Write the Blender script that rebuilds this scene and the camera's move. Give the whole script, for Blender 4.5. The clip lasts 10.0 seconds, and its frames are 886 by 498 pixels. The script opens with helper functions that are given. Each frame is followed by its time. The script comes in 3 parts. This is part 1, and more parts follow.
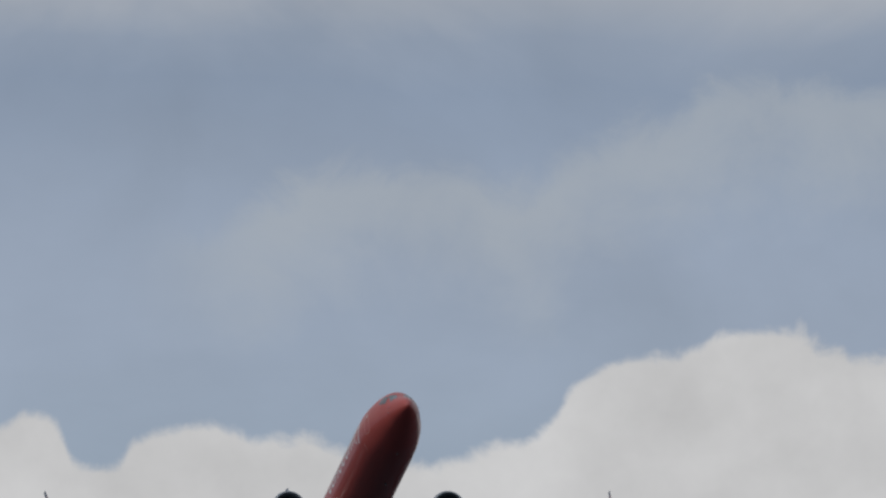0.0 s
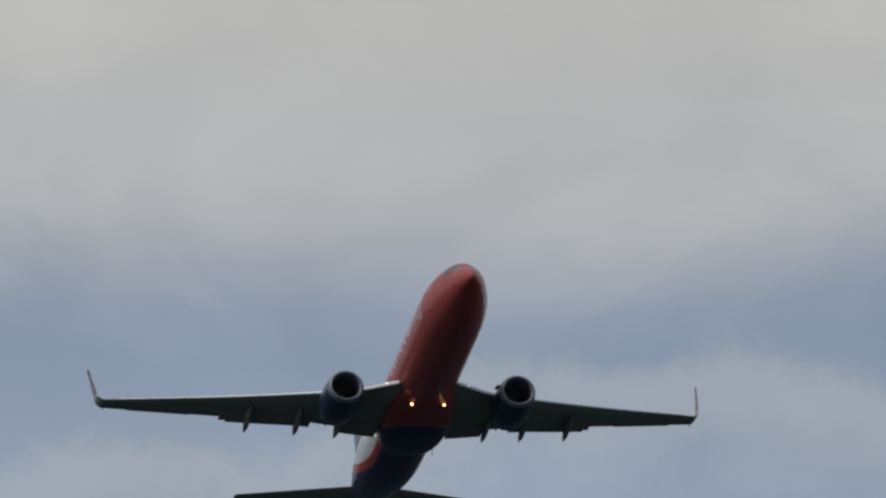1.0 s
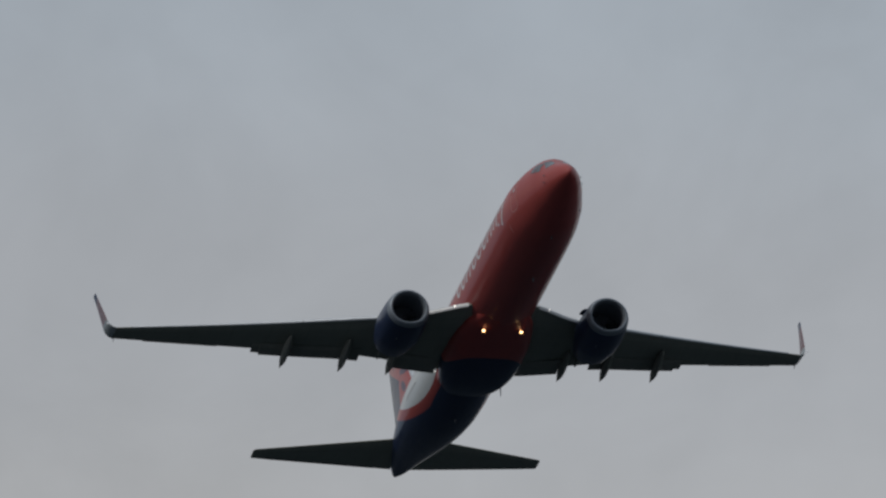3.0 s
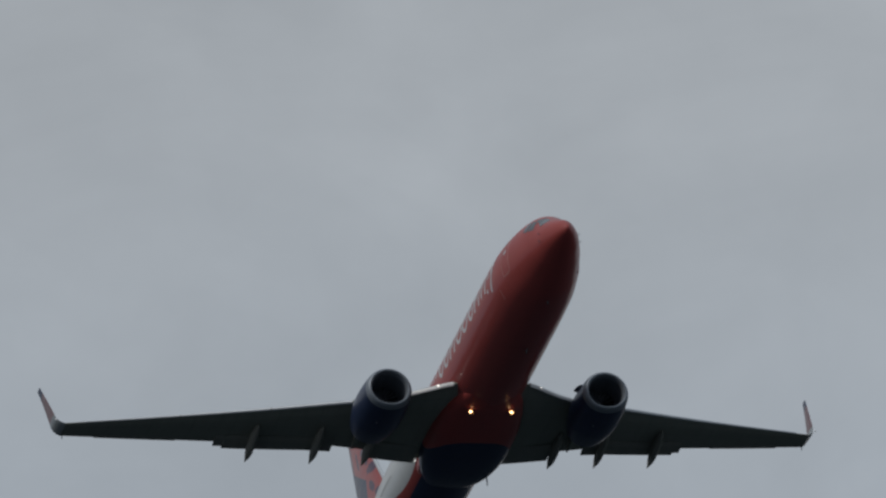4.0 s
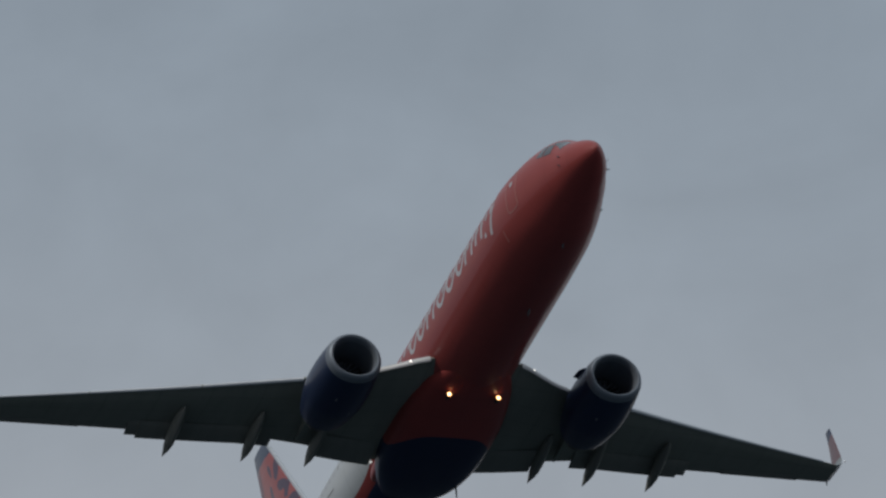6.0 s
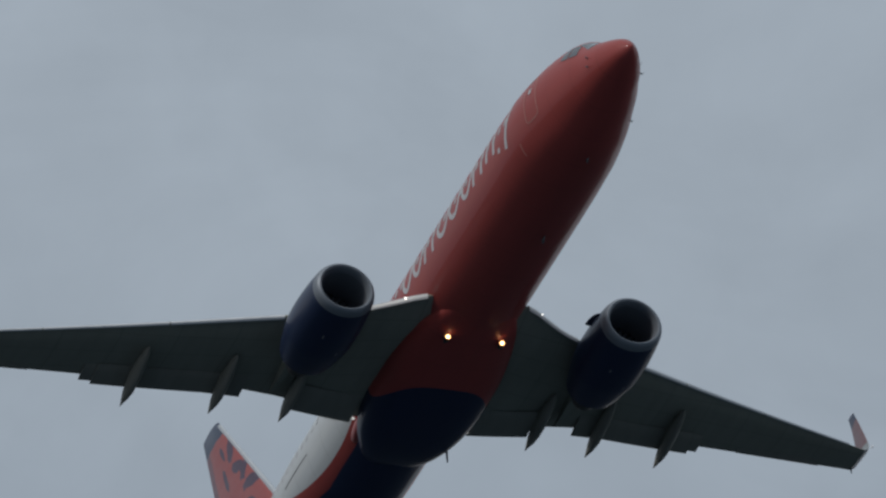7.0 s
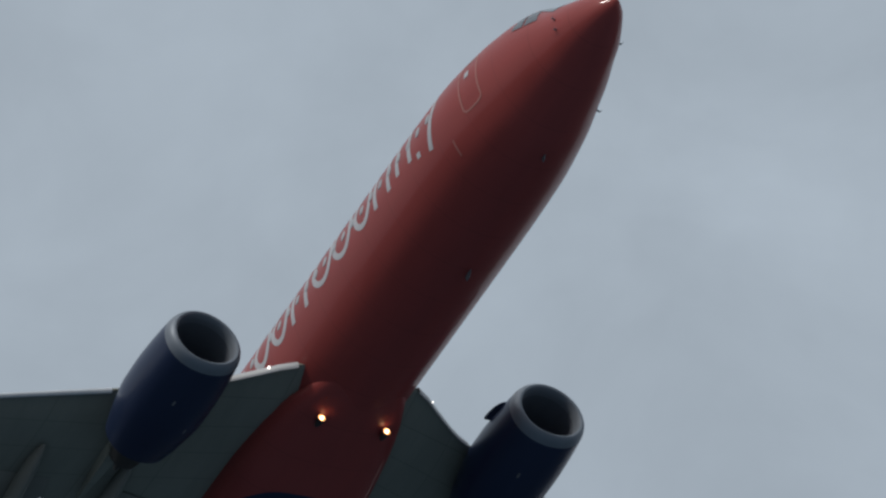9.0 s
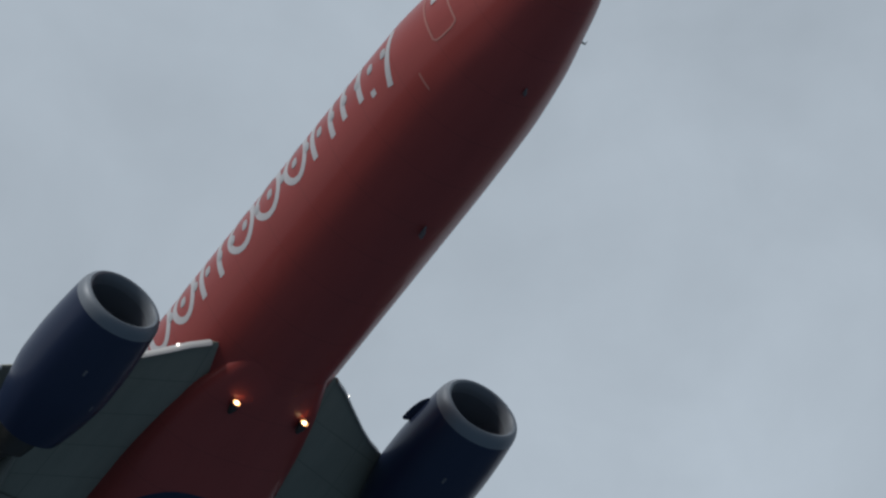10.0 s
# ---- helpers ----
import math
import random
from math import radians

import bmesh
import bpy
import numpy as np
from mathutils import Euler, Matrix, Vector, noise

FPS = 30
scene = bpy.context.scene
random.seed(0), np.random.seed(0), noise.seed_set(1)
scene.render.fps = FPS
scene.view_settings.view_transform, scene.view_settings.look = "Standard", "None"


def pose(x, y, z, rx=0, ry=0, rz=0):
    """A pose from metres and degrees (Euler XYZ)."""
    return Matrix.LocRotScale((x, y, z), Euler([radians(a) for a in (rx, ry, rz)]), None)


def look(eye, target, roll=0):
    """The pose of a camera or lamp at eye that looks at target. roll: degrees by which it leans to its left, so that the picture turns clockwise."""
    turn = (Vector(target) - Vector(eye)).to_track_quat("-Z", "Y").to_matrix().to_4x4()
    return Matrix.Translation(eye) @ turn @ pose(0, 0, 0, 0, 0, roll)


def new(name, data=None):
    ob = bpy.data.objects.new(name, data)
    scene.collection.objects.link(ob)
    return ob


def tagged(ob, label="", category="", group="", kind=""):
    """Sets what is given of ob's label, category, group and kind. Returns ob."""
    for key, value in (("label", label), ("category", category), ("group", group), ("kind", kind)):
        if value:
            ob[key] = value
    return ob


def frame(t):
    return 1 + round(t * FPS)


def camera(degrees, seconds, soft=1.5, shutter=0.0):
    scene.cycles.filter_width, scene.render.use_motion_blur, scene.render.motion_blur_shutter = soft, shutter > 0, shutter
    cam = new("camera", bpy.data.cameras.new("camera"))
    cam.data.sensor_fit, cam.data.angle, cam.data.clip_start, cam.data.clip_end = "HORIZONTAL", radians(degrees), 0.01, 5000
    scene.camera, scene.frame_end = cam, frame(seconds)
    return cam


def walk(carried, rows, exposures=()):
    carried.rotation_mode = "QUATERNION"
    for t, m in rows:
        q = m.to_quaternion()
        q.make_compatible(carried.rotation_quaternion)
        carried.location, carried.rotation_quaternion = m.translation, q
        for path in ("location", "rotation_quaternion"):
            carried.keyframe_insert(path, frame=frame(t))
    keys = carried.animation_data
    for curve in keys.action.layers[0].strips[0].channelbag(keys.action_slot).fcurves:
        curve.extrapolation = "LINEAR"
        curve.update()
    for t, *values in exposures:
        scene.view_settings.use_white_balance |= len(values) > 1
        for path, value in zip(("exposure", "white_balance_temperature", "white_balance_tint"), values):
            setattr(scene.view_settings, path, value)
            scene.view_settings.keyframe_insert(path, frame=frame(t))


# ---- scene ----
FOV = 2.9049
EYE = (0.0, 0.0, 1.7)


def aim(azimuth, elevation, lean):
    """Camera at head height, turned by azimuth from -Y towards -X and tilted up."""
    a, e = radians(azimuth), radians(elevation)
    way = Vector((-math.sin(a) * math.cos(e), -math.cos(a) * math.cos(e), math.sin(e)))
    return look(EYE, Vector(EYE) + 100 * way, -lean)


cam = camera(FOV, 10.0, soft=2.5)
walk(cam, [
    (0.0, aim(10.167, 5.707, 0.75)),
    (0.2, aim(10.459, 5.940, 0.59)),
    (0.3, aim(10.576, 6.027, 0.50)),
    (0.4, aim(10.678, 6.108, 0.42)),
    (0.5, aim(10.758, 6.182, 0.34)),
    (0.6, aim(10.823, 6.268, 0.26)),
    (0.7, aim(10.872, 6.347, 0.18)),
    (0.8, aim(10.915, 6.435, 0.09)),
    (0.9, aim(10.954, 6.525, 0.01)),
    (1.0, aim(10.996, 6.599, -0.07)),
    (1.1, aim(11.059, 6.682, -0.28)),
    (1.2, aim(11.125, 6.768, -0.48)),
    (1.3, aim(11.213, 6.870, -0.69)),
    (1.4, aim(11.314, 6.981, -0.90)),
    (1.5, aim(11.410, 7.096, -1.10)),
    (1.6, aim(11.513, 7.230, -1.17)),
    (1.7, aim(11.614, 7.377, -1.23)),
    (1.8, aim(11.721, 7.513, -1.30)),
    (1.9, aim(11.821, 7.653, -1.52)),
    (2.0, aim(11.929, 7.786, -1.73)),
    (2.1, aim(12.058, 7.904, -1.90)),
    (2.2, aim(12.184, 8.040, -2.04)),
    (3.3, aim(13.672, 9.994, 0.05)),
    (3.4, aim(13.811, 10.191, 0.22)),
    (3.5, aim(13.958, 10.389, 0.40)),
    (3.6, aim(14.114, 10.606, 0.56)),
    (3.7, aim(14.274, 10.837, 0.73)),
    (3.8, aim(14.431, 11.079, 0.90)),
    (3.9, aim(14.576, 11.316, 1.07)),
    (4.0, aim(14.714, 11.541, 1.23)),
    (4.1, aim(14.859, 11.759, 1.28)),
    (4.2, aim(14.997, 11.957, 1.32)),
    (4.3, aim(15.158, 12.157, 1.36)),
    (4.4, aim(15.331, 12.347, 1.41)),
    (4.5, aim(15.518, 12.546, 1.45)),
    (4.6, aim(15.714, 12.775, 1.48)),
    (4.7, aim(15.902, 13.009, 1.52)),
    (4.8, aim(16.078, 13.250, 1.48)),
    (4.9, aim(16.272, 13.510, 1.42)),
    (5.0, aim(16.489, 13.760, 1.36)),
    (5.1, aim(16.688, 14.026, 1.29)),
    (5.2, aim(16.899, 14.279, 1.21)),
    (6.3, aim(19.301, 17.051, -0.42)),
    (6.4, aim(19.528, 17.313, -0.45)),
    (6.5, aim(19.786, 17.599, -0.49)),
    (6.6, aim(20.065, 17.894, -0.56)),
    (6.7, aim(20.366, 18.200, -0.64)),
    (6.8, aim(20.684, 18.523, -0.71)),
    (6.9, aim(21.037, 18.873, -0.79)),
    (7.0, aim(21.396, 19.240, -0.86)),
    (7.1, aim(21.766, 19.601, -0.87)),
    (7.2, aim(22.135, 19.952, -0.89)),
    (7.3, aim(22.494, 20.316, -0.90)),
    (7.4, aim(22.851, 20.674, -0.91)),
    (7.5, aim(23.198, 21.034, -0.92)),
    (7.6, aim(23.556, 21.402, -0.85)),
    (7.7, aim(23.938, 21.781, -0.78)),
    (7.8, aim(24.331, 22.170, -0.70)),
    (7.9, aim(24.740, 22.573, -0.63)),
    (8.0, aim(25.159, 22.977, -0.56)),
    (8.1, aim(25.588, 23.407, -0.50)),
    (8.2, aim(26.032, 23.845, -0.44)),
    (8.3, aim(26.487, 24.324, -0.38)),
    (8.4, aim(26.965, 24.831, -0.32)),
    (8.5, aim(27.462, 25.370, -0.26)),
    (8.6, aim(27.953, 25.912, -0.22)),
    (8.7, aim(28.456, 26.477, -0.19)),
    (8.8, aim(28.958, 27.034, -0.15)),
    (8.9, aim(29.473, 27.557, -0.11)),
    (9.0, aim(30.024, 28.079, -0.08)),
    (9.1, aim(30.633, 28.562, 0.04)),
    (9.2, aim(31.291, 29.046, 0.15)),
    (9.3, aim(31.962, 29.541, 0.27)),
    (9.4, aim(32.660, 30.067, 0.39)),
    (9.5, aim(33.374, 30.622, 0.50)),
    (9.6, aim(34.094, 31.207, 0.60)),
    (9.7, aim(34.830, 31.823, 0.70)),
    (9.8, aim(35.563, 32.441, 0.79)),
    (9.9, aim(36.298, 33.061, 0.89)),
    (10.0, aim(36.878, 33.713, 0.99)),
], exposures=[(0.0, 0.0), (0.5, -0.1), (1.0, 0.0), (2.2, 0.0), (3.3, -0.3), (6.6, -0.3), (7.4, 0.0), (10.0, 0.0)])


# ---------------------------------------------------------------- node helpers
class Val:
    """A number socket with arithmetic."""

    def __init__(self, tree, socket):
        self.tree, self.socket = tree, socket

    def math(self, op, *others):
        n = self.tree.nodes.new("ShaderNodeMath")
        n.operation = op
        for i, v in enumerate((self, *others)):
            if isinstance(v, Val):
                self.tree.links.new(v.socket, n.inputs[i])
            else:
                n.inputs[i].default_value = v
        return Val(self.tree, n.outputs[0])

    def __add__(self, o): return self.math("ADD", o)
    def __sub__(self, o): return self.math("SUBTRACT", o)
    def __mul__(self, o): return self.math("MULTIPLY", o)
    def __truediv__(self, o): return self.math("DIVIDE", o)
    def __neg__(self): return self.math("MULTIPLY", -1.0)
    def above(self, edge, soft):
        """0 below the edge, 1 above it, smooth over the width soft."""
        n = self.tree.nodes.new("ShaderNodeMapRange")
        n.interpolation_type = "SMOOTHSTEP"
        d = self - edge
        self.tree.links.new(d.socket, n.inputs[0])
        n.inputs[1].default_value, n.inputs[2].default_value = -soft / 2, soft / 2
        return Val(self.tree, n.outputs[0])


def split(tree, vector):
    n = tree.nodes.new("ShaderNodeSeparateXYZ")
    tree.links.new(vector, n.inputs[0])
    return [Val(tree, s) for s in n.outputs]


def join(tree, x, y, z):
    n = tree.nodes.new("ShaderNodeCombineXYZ")
    for i, v in enumerate((x, y, z)):
        if isinstance(v, Val):
            tree.links.new(v.socket, n.inputs[i])
        else:
            n.inputs[i].default_value = v
    return n.outputs[0]


def noise_at(tree, vector, scale, detail=4.0, rough=0.55, warp=0.0):
    n = tree.nodes.new("ShaderNodeTexNoise")
    n.inputs["Scale"].default_value, n.inputs["Detail"].default_value = scale, detail
    n.inputs["Roughness"].default_value, n.inputs["Distortion"].default_value = rough, warp
    tree.links.new(vector, n.inputs["Vector"])
    return Val(tree, n.outputs[0])


def mix(tree, a, b, factor):
    n = tree.nodes.new("ShaderNodeMix")
    n.data_type = "RGBA"
    for sock, v in ((n.inputs[6], a), (n.inputs[7], b)):
        if isinstance(v, tuple):
            sock.default_value = (*v, 1.0)
        else:
            tree.links.new(v, sock)
    tree.links.new(factor.socket, n.inputs[0])
    return n.outputs[2]


def ramp(tree, value, stops):
    n = tree.nodes.new("ShaderNodeValToRGB")
    n.color_ramp.interpolation = "EASE"
    e = n.color_ramp.elements
    while len(e) < len(stops):
        e.new(0.5)
    for el, (p, c) in zip(e, stops):
        el.position, el.color = p, (*c, 1.0)
    tree.links.new(value.socket, n.inputs[0])
    return n.outputs[0]


def curve(tree, value, points):
    """A smooth profile through (0..1, 0..1) points."""
    n = tree.nodes.new("ShaderNodeFloatCurve")
    c = n.mapping.curves[0]
    while len(c.points) < len(points):
        c.points.new(0.5, 0.5)
    for p, xy in zip(c.points, points):
        p.location = xy
    n.mapping.update()
    tree.links.new(value.socket, n.inputs[1])
    return Val(tree, n.outputs[0])


# ---------------------------------------------------------------- sky and sun
SUN_EL, SUN_AZ = 46.0, 80.0        # height, and compass angle from +Y towards +X


def build_sky():
    world = bpy.data.worlds.new("overcast_sky")
    scene.world = world
    world.use_nodes = True
    t = world.node_tree
    t.nodes.clear()
    out = t.nodes.new("ShaderNodeOutputWorld")
    bg = t.nodes.new("ShaderNodeBackground")
    bg.inputs[1].default_value = 0.1
    t.links.new(bg.outputs[0], out.inputs[0])
    sky = t.nodes.new("ShaderNodeTexSky")
    sky.sky_type, sky.sun_disc = "NISHITA", False
    sky.sun_elevation, sky.sun_rotation = radians(SUN_EL), radians(SUN_AZ)
    sky.air_density, sky.dust_density = 1.0, 2.0

    x, y, z = split(t, t.nodes.new("ShaderNodeTexCoord").outputs["Generated"])
    el = z.math("ARCSINE") * (180 / math.pi) + 2.18
    az = (-x).math("ARCTAN2", -y) * (180 / math.pi) - 0.19
    flat = join(t, az, el, 0.0)
    wide = join(t, az * 0.6, el, 2.0)

    # overcast sheet: brightness by height above the horizon, broken by soft drifts
    drift = noise_at(t, wide, 0.9, 5.0, 0.55, 0.6) - 0.5
    fine = noise_at(t, flat, 1.7, 6.0, 0.55, 0.3) - 0.5
    level = (el + drift * 0.55 + az * 0.02 - 0.2) / 40.0
    k = 10.0
    g = lambda r, gg, b: (r * k, gg * k, b * k)
    sheet = ramp(t, level, [
        (0.165, g(0.30, 0.37, 0.46)), (0.196, g(0.30, 0.355, 0.455)), (0.212, g(0.24, 0.295, 0.395)),
        (0.226, g(0.46, 0.46, 0.465)), (0.240, g(0.51, 0.50, 0.485)), (0.258, g(0.49, 0.49, 0.49)),
        (0.285, g(0.45, 0.465, 0.49)), (0.315, g(0.43, 0.475, 0.525)), (0.37, g(0.455, 0.485, 0.515)),
        (0.405, g(0.48, 0.505, 0.54)), (0.49, g(0.325, 0.38, 0.44)), (0.56, g(0.39, 0.448, 0.51)),
        (0.66, g(0.375, 0.435, 0.495)), (0.95, g(0.41, 0.47, 0.53))])
    tone = (drift * 0.36 + fine * 0.20 + 1.0) * ((el - 44.0).math("MAXIMUM", 0.0) * 0.022 + 1.0)
    # low sky behind the viewer dimmed, added out of view to darken the belly
    tone = tone * (y.above(0.35, 0.9) * (z * -1.0 + 1.0) * -0.55 + 1.0)
    # paler bank of cloud high up
    u, v = (az - 38.2) / 1.6, (el - 35.1) / 1.3
    tone = tone * (-(u * u + v * v + drift * 1.2).above(0.9, 1.8) * 0.09 + 1.09)
    n = t.nodes.new("ShaderNodeVectorMath")
    n.operation = "SCALE"
    t.links.new(sheet, n.inputs[0])
    t.links.new(tone.socket, n.inputs[3])
    colour = mix(t, sky.outputs[0], n.outputs[0], Val(t, noise_at(t, flat, 0.2).socket).above(0.0, 0.4) * 0.92)

    # thin veil of cloud over the blue gap
    u = (az + 0.19 - 8.5) / 4.0
    high = el - 2.18
    puff = noise_at(t, flat, 3.2, 9.0, 0.68, 0.5) - 0.5
    rag = noise_at(t, flat, 1.7, 6.0, 0.6, 0.3)
    top = curve(t, u, [(0.0, 0.40), (0.12, 0.46), (0.205, 0.494), (0.275, 0.556), (0.35, 0.611), (0.434, 0.603), (0.462, 0.573), (0.537, 0.64),
                       (0.602, 0.713), (0.677, 0.791), (0.728, 0.766), (0.79, 0.755), (0.868, 0.807), (0.932, 0.77), (1.0, 0.70)]) * 1.6 + 5.0
    veil = (top + puff * 0.34 - high)
    veil = veil.above(0.02, 0.16) * (veil * -1.0 + (rag - 0.5) * 0.7).above(-0.30, 0.5) * u.above(0.22, 0.16) * 0.52
    colour = mix(t, colour, g(0.405, 0.435, 0.46), veil)

    # heaped white cloud low over the horizon
    lump = noise_at(t, flat, 5.0, 6.0, 0.60, 0.3) - 0.5
    heap = curve(t, u, [(0.0, 0.36), (0.05, 0.42), (0.080, 0.456), (0.096, 0.42), (0.118, 0.30), (0.142, 0.29), (0.161, 0.38), (0.208, 0.438), (0.254, 0.40),
                        (0.30, 0.387), (0.338, 0.333), (0.393, 0.295), (0.449, 0.33), (0.491, 0.38), (0.525, 0.537), (0.576, 0.617), (0.61, 0.636), (0.664, 0.705),
                        (0.690, 0.730), (0.708, 0.718), (0.726, 0.655), (0.743, 0.645), (0.756, 0.60), (0.80, 0.61), (0.90, 0.55), (1.0, 0.50)]) + 4.70
    heap = (heap + lump * 0.17 - high).above(-0.01, 0.06)
    body = noise_at(t, flat, 2.0, 5.0) * 0.5 + 0.75
    n = t.nodes.new("ShaderNodeVectorMath")
    n.operation = "SCALE"
    n.inputs[0].default_value = g(0.55, 0.55, 0.555)
    t.links.new(body.socket, n.inputs[3])
    colour = mix(t, colour, n.outputs[0], heap)
    t.links.new(colour, bg.inputs[0])

    sun = new("sun", bpy.data.lights.new("sun", "SUN"))
    sun.data.energy, sun.data.angle, sun.data.color = 1.4, radians(10), (1.0, 0.97, 0.93)
    a, e = radians(SUN_AZ), radians(SUN_EL)
    where = Vector((math.sin(a) * math.cos(e), math.cos(a) * math.cos(e), math.sin(e)))
    sun.matrix_world = look(where * 50, (0, 0, 0))


build_sky()


# ---------------------------------------------------------------- materials
def material(name, colour, rough=0.4, metal=0.0, grain=0.06, grain_scale=3.0, bump=0.0, coat=0.0, shine=0.08, spec=0.35, emit=None, power=0.0):
    m = bpy.data.materials.new(name)
    m.use_nodes = True
    t = m.node_tree
    b = t.nodes["Principled BSDF"]
    b.inputs["Roughness"].default_value, b.inputs["Metallic"].default_value = rough, metal
    b.inputs["Specular IOR Level"].default_value = spec
    b.inputs["Coat Weight"].default_value, b.inputs["Coat Roughness"].default_value = coat, shine
    tc = t.nodes.new("ShaderNodeTexCoord").outputs["Object"]
    if callable(colour):
        c = colour(t, tc)
    else:
        n = t.nodes.new("ShaderNodeRGB")
        n.outputs[0].default_value = (*colour, 1.0)
        c = n.outputs[0]
    if emit:
        b.inputs["Emission Color"].default_value, b.inputs["Emission Strength"].default_value = (*emit, 1.0), power
    # dirt streaks along the airflow and fine mottling
    x, y, z = split(t, tc)
    streak = noise_at(t, join(t, x, y * 0.15, z), grain_scale, 5.0) - 0.5
    mott = noise_at(t, tc, grain_scale * 9, 3.0) - 0.5
    f = streak * (grain * 4) + mott * grain + 1.0
    n = t.nodes.new("ShaderNodeVectorMath")
    n.operation = "SCALE"
    t.links.new(c, n.inputs[0])
    t.links.new(f.socket, n.inputs[3])
    t.links.new(n.outputs[0], b.inputs["Base Color"])
    r = streak * 0.25 + rough
    t.links.new(r.socket, b.inputs["Roughness"])
    if bump:
        n = t.nodes.new("ShaderNodeBump")
        n.inputs["Strength"].default_value, n.inputs["Distance"].default_value = bump, 0.02
        t.links.new(streak.socket, n.inputs["Height"])
        t.links.new(n.outputs[0], b.inputs["Normal"])
    return m


ORANGE, NAVY, WHITE = (0.315, 0.057, 0.050), (0.016, 0.026, 0.062), (0.52, 0.54, 0.54)


def hull_paint(t, tc):
    x, y, z = split(t, tc)
    s = -y
    p = s - 23.8
    white_edge = p * p * 0.045 - 1.17
    q = s - 23.4
    white = (z - white_edge).above(0.0, 0.03) * s.above(20.4, 0.04)
    navy = (q * q * 0.035 - 1.62 - z).above(0.0, 0.03) * s.above(20.6, 0.04)
    w2 = x * x
    belly = (s - w2 * 0.05 - w2 * w2 * 0.11).above(17.6, 0.05) * (-z - s.above(21.2, 0.8) * 0.28).above(1.22, 0.05)
    c = mix(t, ORANGE, WHITE, white)
    c = mix(t, c, NAVY, navy.math("MAXIMUM", belly))
    joint = ((s / 1.27).math("FRACT") - 0.5).math("ABSOLUTE").above(0.492, 0.006) * 0.22
    return mix(t, c, (0.02, 0.02, 0.02), joint)


def fin_paint(t, tc):
    x, y, z = split(t, tc)
    s = -y
    wob = noise_at(t, tc, 2.4, 3.0, 0.6, 0.8) - 0.5

    def tongue(s0, z0, along, across, lean):
        c, n = math.cos(radians(lean)), math.sin(radians(lean))
        a = ((s - s0) * c + (z - z0) * n) / along
        b = ((z - z0) * c - (s - s0) * n) / across
        return -(a * a + b * b + wob * 2.6 - 1.0).above(0.0, 0.5) + 1.0

    rear = (z - 1.55) * 0.205 + 37.15            # trailing edge at this height
    navy = (z + wob * 0.15).above(8.05, 0.05)
    for spot in ((36.10, 7.00, 0.52, 0.22, 80), (35.45, 5.97, 0.60, 0.22, 25), (35.05, 5.60, 0.46, 0.26, 80), (34.45, 4.78, 0.68, 0.24, 12),
                 (34.32, 3.80, 0.50, 0.22, 38), (36.60, 6.10, 0.60, 0.15, 70), (36.75, 7.25, 0.42, 0.12, 60), (33.50, 3.15, 0.45, 0.20, 20)):
        navy = navy.math("MAXIMUM", tongue(*spot) * 0.85)
    low = ((s - 35.22) * 0.588 + 4.52 - z).above(0.0, 0.05) * s.above(35.2, 0.06)
    band = (s - rear + 0.50 + wob * 0.3).above(0.0, 0.25) * 0.6
    return mix(t, ORANGE, NAVY, navy.math("MAXIMUM", low).math("MAXIMUM", band))


def wing_paint(t, tc):
    x, y, z = split(t, tc)
    s = -y
    span = x.math("ABSOLUTE")
    q = s - span * 0.40
    panel = ((q / 1.05).math("FRACT") - 0.5).math("ABSOLUTE").above(0.488, 0.008)
    rib = ((span / 1.7).math("FRACT") - 0.5).math("ABSOLUTE").above(0.494, 0.004)
    return mix(t, (0.245, 0.245, 0.205), (0.13, 0.13, 0.11), panel.math("MAXIMUM", rib) * 0.5)


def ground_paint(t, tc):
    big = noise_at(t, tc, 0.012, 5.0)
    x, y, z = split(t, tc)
    # unseen ground: dark far off, paler and bluer nearer to bounce light up
    bounce = (y + (big - 0.5) * 160.0).above(-370.0, 260.0)
    far_tone = mix(t, (0.010, 0.018, 0.025), (0.014, 0.022, 0.030), big.above(0.5, 0.3))
    return mix(t, far_tone, (0.080, 0.122, 0.168), bounce)


